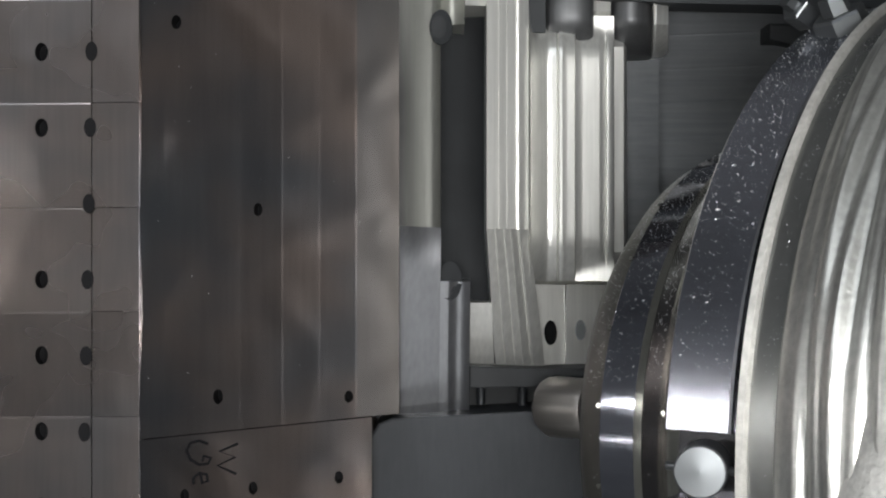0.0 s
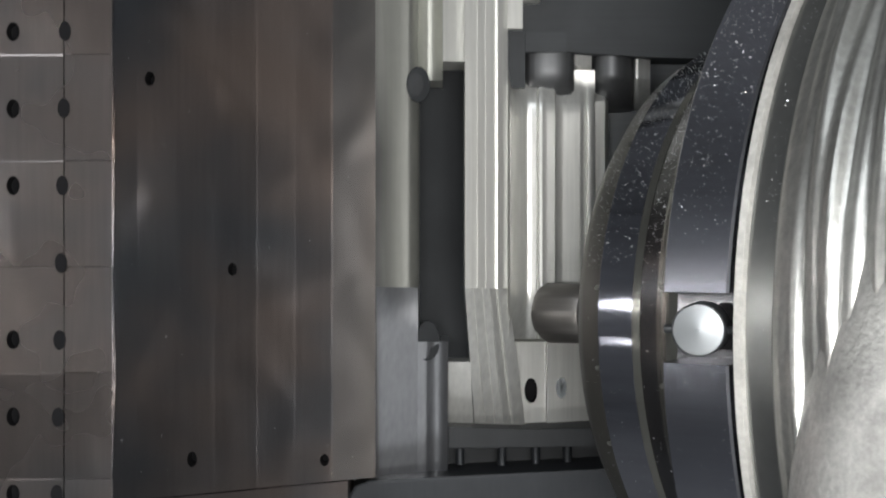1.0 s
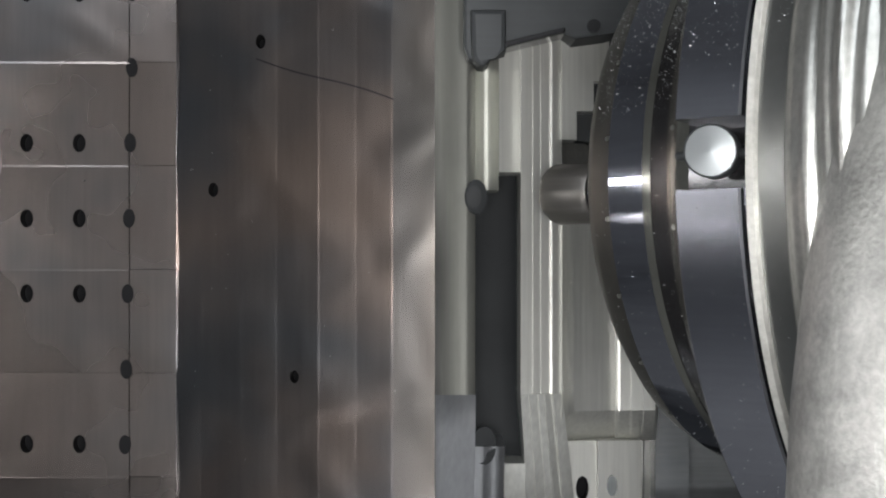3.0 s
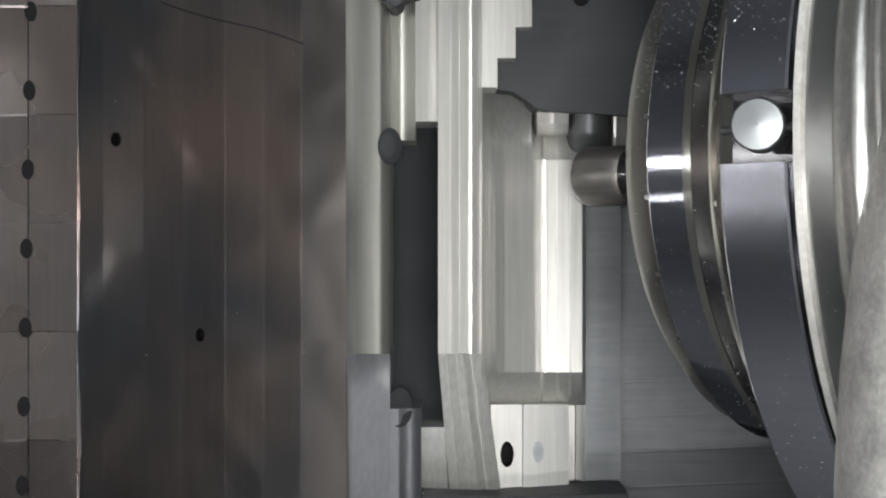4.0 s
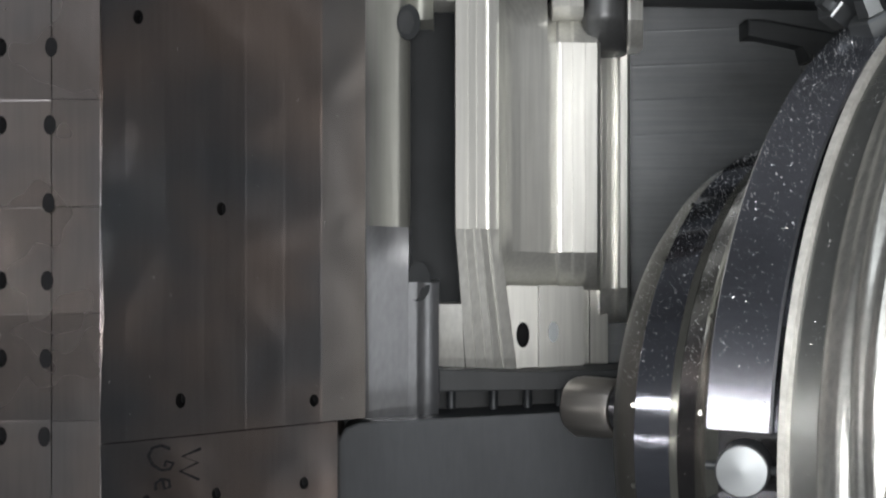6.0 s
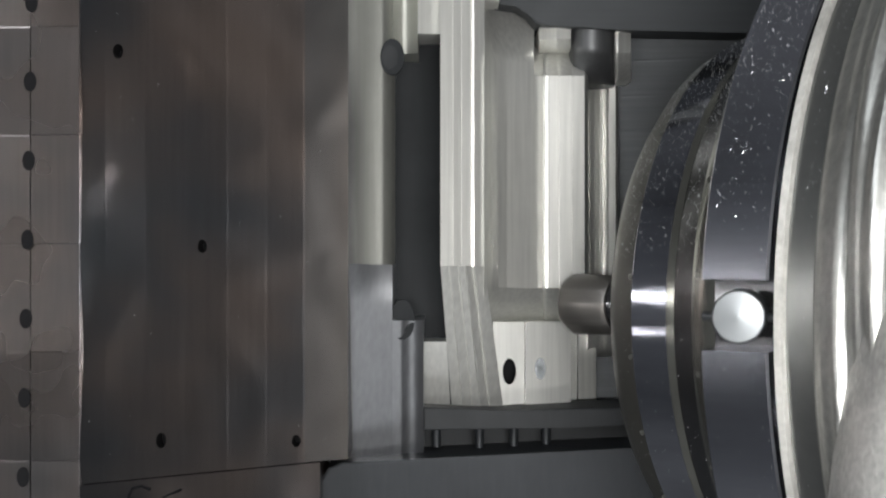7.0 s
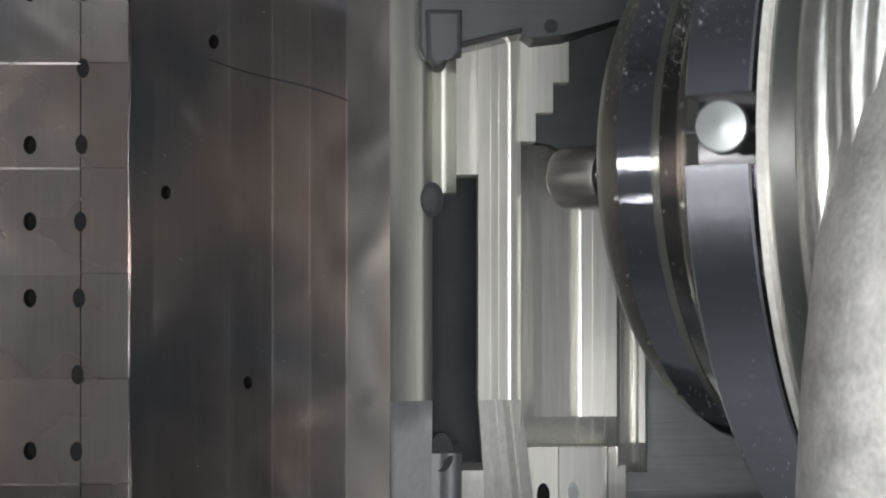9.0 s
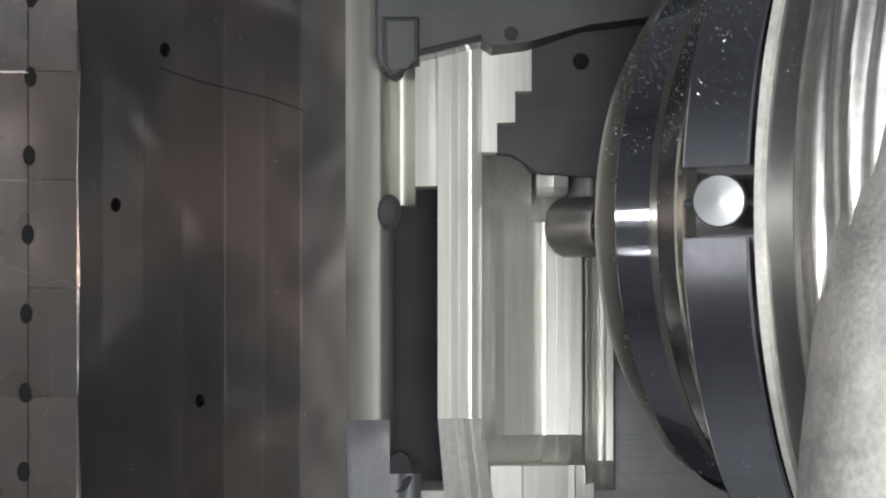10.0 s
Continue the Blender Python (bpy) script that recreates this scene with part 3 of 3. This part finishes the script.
part("ledge_bar", slab_bm([(745, 874), (880, 880), (1112, 874), (1112, 906), (1000, 910), (745, 915)], 0.024, 0.08, 0.001), M_RELIEF, ledge)
for u, h in ((768, 30), (844, 42), (905, 32), (962, 28)):
    stud = part("ledge_stud", lathe_bm([(-0.004, 0.0), (-0.004, 0.0022), (-0.003, 0.0030), (h / F, 0.0030), (h / F, 0.0)], 14), M_DARK, ledge, "", 40)
    stud.matrix_basis = Matrix.Translation(at(u, 912, 0.044)) @ pose(0, 0, 0, 0, 90, 0)
part("ledge_web", slab_bm([(700, 900), (1112, 900), (1112, 1010), (700, 1010)], 0.062, 0.09), M_RELIEF, ledge)
lower = empty("lower_plate", at(600, 1000), "dark oily lower fixture plate with black handwritten marks", "fixture")
part("rounded_plate", slab_bm([(560, 1400), (560, 1010), (575, 985), (600, 975), (1100, 950), (1800, 930), (1800, 1400)], 0.0, 0.12, 0.002, lambda u, v: 0.00005 * (v - 930)), M_DARK, lower)
part("marked_plate", pierced_bm([(134, 1016), (562, 978), (562, 1400), (134, 1400)], facet(134, 0.0020, 562, -0.0195), 0.05, [(502, 1088, 8, 11), (345, 1106, 8, 12), (220, 1118, 8, 12)]), M_WALL, lower)


def stroke(points, name="ink_stroke", mat=M_INK, r=0.0009, d=-0.0012, parent=lower):
    """A pen stroke: a thin rounded line that lies on the face."""
    bm = bmesh.new()
    ps = [at(a, b, wall_d(a) - 0.0002 if d is None else 0.0014 - 0.0215 * (a - 134) / 428) for a, b in points]
    rows = []
    for i, p in enumerate(ps):
        go = (ps[min(i + 1, len(ps) - 1)] - ps[max(i - 1, 0)]).normalized()
        n = go.cross(Vector((0, 1, 0))) * r
        rows.append([bm.verts.new(q) for q in (p - n, p + n, p + n + Vector((0, 0.0008, 0)), p - n + Vector((0, 0.0008, 0)))])
    for g, h in zip(rows, rows[1:]):
        for i in range(4):
            bm.faces.new((g[i], g[(i + 1) % 4], h[(i + 1) % 4], h[i]))
    bm.faces.new(rows[0])
    bm.faces.new(rows[-1])
    return part(name, bm, mat, parent)


stroke([(317, 1024), (284, 1038), (312, 1049), (280, 1064), (314, 1080)])
stroke([(262, 1024), (246, 1018), (230, 1022), (223, 1036), (230, 1052), (246, 1062), (262, 1060), (268, 1050), (254, 1046), (252, 1056)])
stroke([(248, 1078), (252, 1096), (262, 1092), (260, 1080), (246, 1078), (236, 1086), (236, 1098)])
stroke([(284 + 6 * i, 5 + 1.75 * i + 3 * math.sin(i * 0.15)) for i in range(43)], "scribed_line", M_BLACK, 0.0005, None, wall)

# bracket on the backing
bracket = empty("bracket", at(1340, 330, 0.14), "dark grey steel bracket with a worn bright foot", "bracket")
part("bracket_body", slab_bm([(1302, 226), (1330, 226), (1500, 258), (1500, 300), (1412, 300), (1404, 272), (1330, 256), (1302, 256)], 0.13, 0.165, 0.002), M_STOCK, bracket)
part("bracket_foot", slab_bm([(1418, 290), (1500, 290), (1500, 332), (1418, 340)], 0.128, 0.165, 0.0015), M_RING, bracket)

# ---- the spindle head ----
PSI = 39.8
HUB = EYE + Vector((0.2031, 0.9173, -0.0194))
REST = Matrix.Translation(HUB) @ pose(0, 0, 0, 0.4, -0.7, 0) @ pose(0, 0, 0, 0, 0, -PSI)
head = empty("spindle_head", (0, 0, 0), "conical milling spindle head of ringed steel, wet with chips", "spindle head")


def turned(name, profile, mat, label="", lobes=None, steps=128):
    return part(name, lathe_bm(profile, steps, lobes=lobes), mat, head, label, 30)


nose_ring = turned("nose_ring", [(-0.015, 0.02), (-0.0262, 0.128), (-0.0259, 0.1390), (-0.0229, 0.1420), (-0.0152, 0.1500), (-0.0025, 0.1555), (-0.0025, 0.10)], M_NOSE, "dull worn front ring")
turned("nose_band", [(-0.0020, 0.10), (-0.0020, 0.1565), (-0.0009, 0.1575), (0.0216, 0.1598), (0.0216, 0.10)], M_BLUE)
turned("light_ring", [(0.0218, 0.10), (0.0218, 0.1618), (0.0224, 0.1624), (0.0272, 0.1630), (0.0275, 0.10)], M_RING)
turned("taper_band", [(0.0277, 0.10), (0.0277, 0.1632), (0.0440, 0.1735), (0.0442, 0.10)], M_BLACK)
lip_ring = turned("lip_ring", [(0.0444, 0.10), (0.0446, 0.1755), (0.0460, 0.1765), (0.0553, 0.1835), (0.0700, 0.1860), (0.0700, 0.10)], M_RING)


def open_band_bm(profile, half, steps=120):
    """A turned band with a slot of half degrees to each side of its near line, closed at the slot's ends."""
    bm = lathe_bm(profile, steps, (2.05 + half, 362.05 - half))
    bm.verts.ensure_lookup_table()
    n = steps + 1
    for end in (0, n - 1):
        bm.faces.new([bm.verts[k * n + end] for k in range(len(profile))])
    return bm


key_band = part("key_band", open_band_bm([(0.0760, 0.19), (0.0800, 0.2268), (0.0813, 0.2280), (0.1118, 0.2280), (0.1128, 0.2270), (0.1128, 0.19)], 3.9), M_KEY, head, "broad ground steel band", 30)
turned("slot_floor", [(0.0700, 0.18), (0.0785, 0.2120), (0.1128, 0.2120), (0.1190, 0.2120), (0.1190, 0.18)], M_BLACK)
turned("groove_ring", [(0.1129, 0.19), (0.1129, 0.2220), (0.1196, 0.2220), (0.1196, 0.19)], M_BLACK)
turned("bright_ring", [(0.1197, 0.19), (0.1197, 0.2350), (0.1203, 0.2362), (0.1236, 0.2362), (0.1242, 0.2345), (0.1242, 0.19)], M_EDGE, "rough bright ring")
turned("grey_ring", [(0.1244, 0.19), (0.1244, 0.2332), (0.1373, 0.2334), (0.1376, 0.2355), (0.1388, 0.2365), (0.1390, 0.19)], M_GREY)
# the casting swells behind the rings; shallow wavy ridges run round it
swell = curve_of([(0.1412, 0.2400), (0.1460, 0.2440), (0.1514, 0.2470), (0.1560, 0.2500), (0.1609, 0.2520), (0.1660, 0.2540), (0.1716, 0.2560), (0.1904, 0.262), (0.2155, 0.266)])
turned("housing", [(0.1392, 0.19), (0.1396, 0.2380)] + [(x, swell(x)) for x in lin(0.1412, 0.2155, 62)] + [(0.30, 0.27), (0.42, 0.26), (0.42, 0.05)], M_CAST, "rough silver casting with shallow wavy ridges",
       lambda x, a: 0.0 if x < 0.1415 else min(1.0, (x - 0.1415) / 0.015) * (0.0026 * math.sin(6 * a + 200 * (x - 0.14) + 0.6) + (0.0013 * math.sin(2 * math.pi * (x - 0.14) / 0.0105 + 1.3 * math.sin(5 * a)) if x < 0.22 else 0.0)), 200)

# round cap in the slot, with a pin to either side
turn_to_eye = Matrix.Rotation(radians(PSI - 90 - 16), 4, "Z")
cap = part("round_cap", lathe_bm([(-0.012, 0.0114), (0.0094, 0.0114), (0.0102, 0.0106), (0.0109, 0.0004), (0.0104, 0.0)], 40), M_CAP, key_band, "turned bright round cap", 30)
cap.matrix_world = Matrix.Translation((0.1020, -0.2310, 0.0083)) @ turn_to_eye
for x in (0.0850, 0.1150):
    pin = part("pin", lathe_bm([(-0.004, 0.0), (-0.004, 0.0020), (0.004, 0.0020), (0.004, 0.0)], 16), M_CAP, key_band)
    pin.matrix_world = Matrix.Translation((x, -0.2255, 0.0075))

# screws round the two rings
screw_bm = lathe_bm([(-0.0015, 0.0), (-0.0015, 0.0030), (0.0015, 0.0034), (0.0015, 0.0)], 12)
first = part("ring_screw", screw_bm, M_RING, nose_ring)
for k in range(24):
    for x, r, s, off in ((-0.0035, 0.1552, 0.42, 8.2), (0.0500, 0.1795, 0.42, 7.6)):
        ob = first if (k == 0 and x < 0) else new("ring_screw", first.data)
        if ob is not first:
            ob.parent = nose_ring if x < 0 else lip_ring
        a = radians(off + 15 * k)
        ob.matrix_world = Matrix.Translation((x, -r * math.cos(a), r * math.sin(a))) @ Matrix.Rotation(-a, 4, "X") @ pose(0, 0, 0, 0, 0, -90) @ Matrix.Scale(s, 4)

turned("tool_holder", [(-0.015, 0.030), (-0.034, 0.030), (-0.038, 0.023), (-0.070, 0.021), (-0.070, 0.0)], M_BLACK, "dark tool holder", steps=48)
turned("tool_neck", [(-0.068, 0.0), (-0.068, 0.0165), (-0.112, 0.0160), (-0.113, 0.0)], M_BLACK, "dark slim neck", steps=48)
turned("cutter", [(-0.1125, 0.0), (-0.1125, 0.0170), (-0.116, 0.0190), (-0.143, 0.0195), (-0.147, 0.0175), (-0.147, 0.0)], M_CUTTER, "spinning face cutter", lambda x, a: -0.0007 * max(0.0, math.sin(5 * a)) ** 2 if x < -0.115 else 0.0, 80)


def tube_bm(points, radii, n=40):
    bm = bmesh.new()
    rows = []
    for i, (p, r) in enumerate(zip(points, radii)):
        a, b = points[max(0, i - 1)], points[min(len(points) - 1, i + 1)]
        q = (b - a).to_track_quat("Z", "Y").to_matrix()
        rows.append([bm.verts.new(p + q @ Vector((r * math.cos(2 * math.pi * k / n), r * math.sin(2 * math.pi * k / n), 0))) for k in range(n)])
    for p, q in zip(rows, rows[1:]):
        for k in range(n):
            bm.faces.new((p[k], p[(k + 1) % n], q[(k + 1) % n], q[k]))
    bm.faces.new(rows[0])
    bm.faces.new(rows[-1])
    return bm


def before(u, v, y):
    return Vector(((u - 784) * y / F, y, (441 - v) * y / F)) + EYE


spine = [(1900, -500), (1745, 60), (1640, 360), (1568, 590), (1533, 793), (1510, 1000), (1500, 1195), (1500, 1600)]
pts = [REST.inverted() @ (before(u, v, 0.60) + Vector((0.055, 0.02, 0))) for u, v in spine]
part("strut", tube_bm(pts, [0.055] * len(pts)), M_STRUT, head, "rough silver cast strut", 60)

turned("ram", [(0.40, 0.05), (0.40, 0.22), (0.43, 0.23), (1.30, 0.23), (1.30, 0.05)], M_ENC, "grey ram that carries the head")

# hex hose couplings on top of the head
for u, v, y, s, tilt in ((1500, -262, 0.80, 1.0, 25), (1575, -235, 0.78, 1.5, 60)):
    prof = [(-0.012, 0.0), (-0.012, 0.0045), (-0.006, 0.0050), (-0.006, 0.0085), (-0.005, 0.0092), (0.006, 0.0092), (0.007, 0.0085), (0.007, 0.0055), (0.020, 0.0055), (0.020, 0.0)]
    nut = part("hose_coupling", lathe_bm(prof, 6), M_CAP, head, "bright hexagonal hose coupling")
    nut.matrix_world = REST.inverted() @ Matrix.Translation(before(u, v, y)) @ pose(0, 0, 0, 0, tilt, 30) @ Matrix.Scale(s, 4)

# wet chips that cling to the upper bands
rng = random.Random(4)
bm = bmesh.new()
bands = [(0.0, 0.021, 0.1578, 0.1600), (0.028, 0.0435, 0.1636, 0.1735), (0.082, 0.111, 0.2282, 0.2282), (0.082, 0.111, 0.2282, 0.2282), (0.129, 0.137, 0.2332, 0.2332), (-0.015, -0.003, 0.1503, 0.1555)]
for k in range(9000):
    x0, x1, r0, r1 = rng.choice(bands)
    w = rng.random()
    a = radians(rng.uniform(12, 125) if rng.random() < 0.93 else rng.uniform(-80, 12))
    if rng.random() > (0.25 + 0.75 * min(1.0, abs(math.degrees(a)) / 50)):
        continue
    x, r = x0 + (x1 - x0) * w, r0 + (r1 - r0) * w
    c = Vector((x, -r * math.cos(a), r * math.sin(a)))
    s = rng.uniform(0.00015, 0.0005) * (1.6 if rng.random() < 0.06 else 1)
    vs = [bm.verts.new(c + Vector([rng.uniform(-s, s) for _ in range(3)])) for _ in range(4)]
    for i, j, m in ((0, 1, 2), (0, 1, 3), (0, 2, 3), (1, 2, 3)):
        bm.faces.new((vs[i], vs[j], vs[m]))
tagged(part("chip_scatter", bm, M_CHIP, head, "small bright aluminium chips"), kind="stuff")


def motions():
    for ob in (panel, wall, flange, ribs, clamp, ledge, lower, backing, bracket):
        base = ob.matrix_basis.copy()
        walk(ob, [(t, Matrix.Translation((-x, -y, -z)) @ base) for t, x, y, z in WORK])
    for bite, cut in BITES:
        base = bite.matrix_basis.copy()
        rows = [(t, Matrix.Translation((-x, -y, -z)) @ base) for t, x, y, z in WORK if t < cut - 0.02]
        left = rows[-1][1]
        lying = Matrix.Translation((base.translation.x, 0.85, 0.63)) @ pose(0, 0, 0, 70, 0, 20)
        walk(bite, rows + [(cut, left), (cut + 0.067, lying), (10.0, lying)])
    walk(head, [(t, Matrix.Translation((x, y, z)) @ REST) for t, x, y, z in TOOL])


motions()
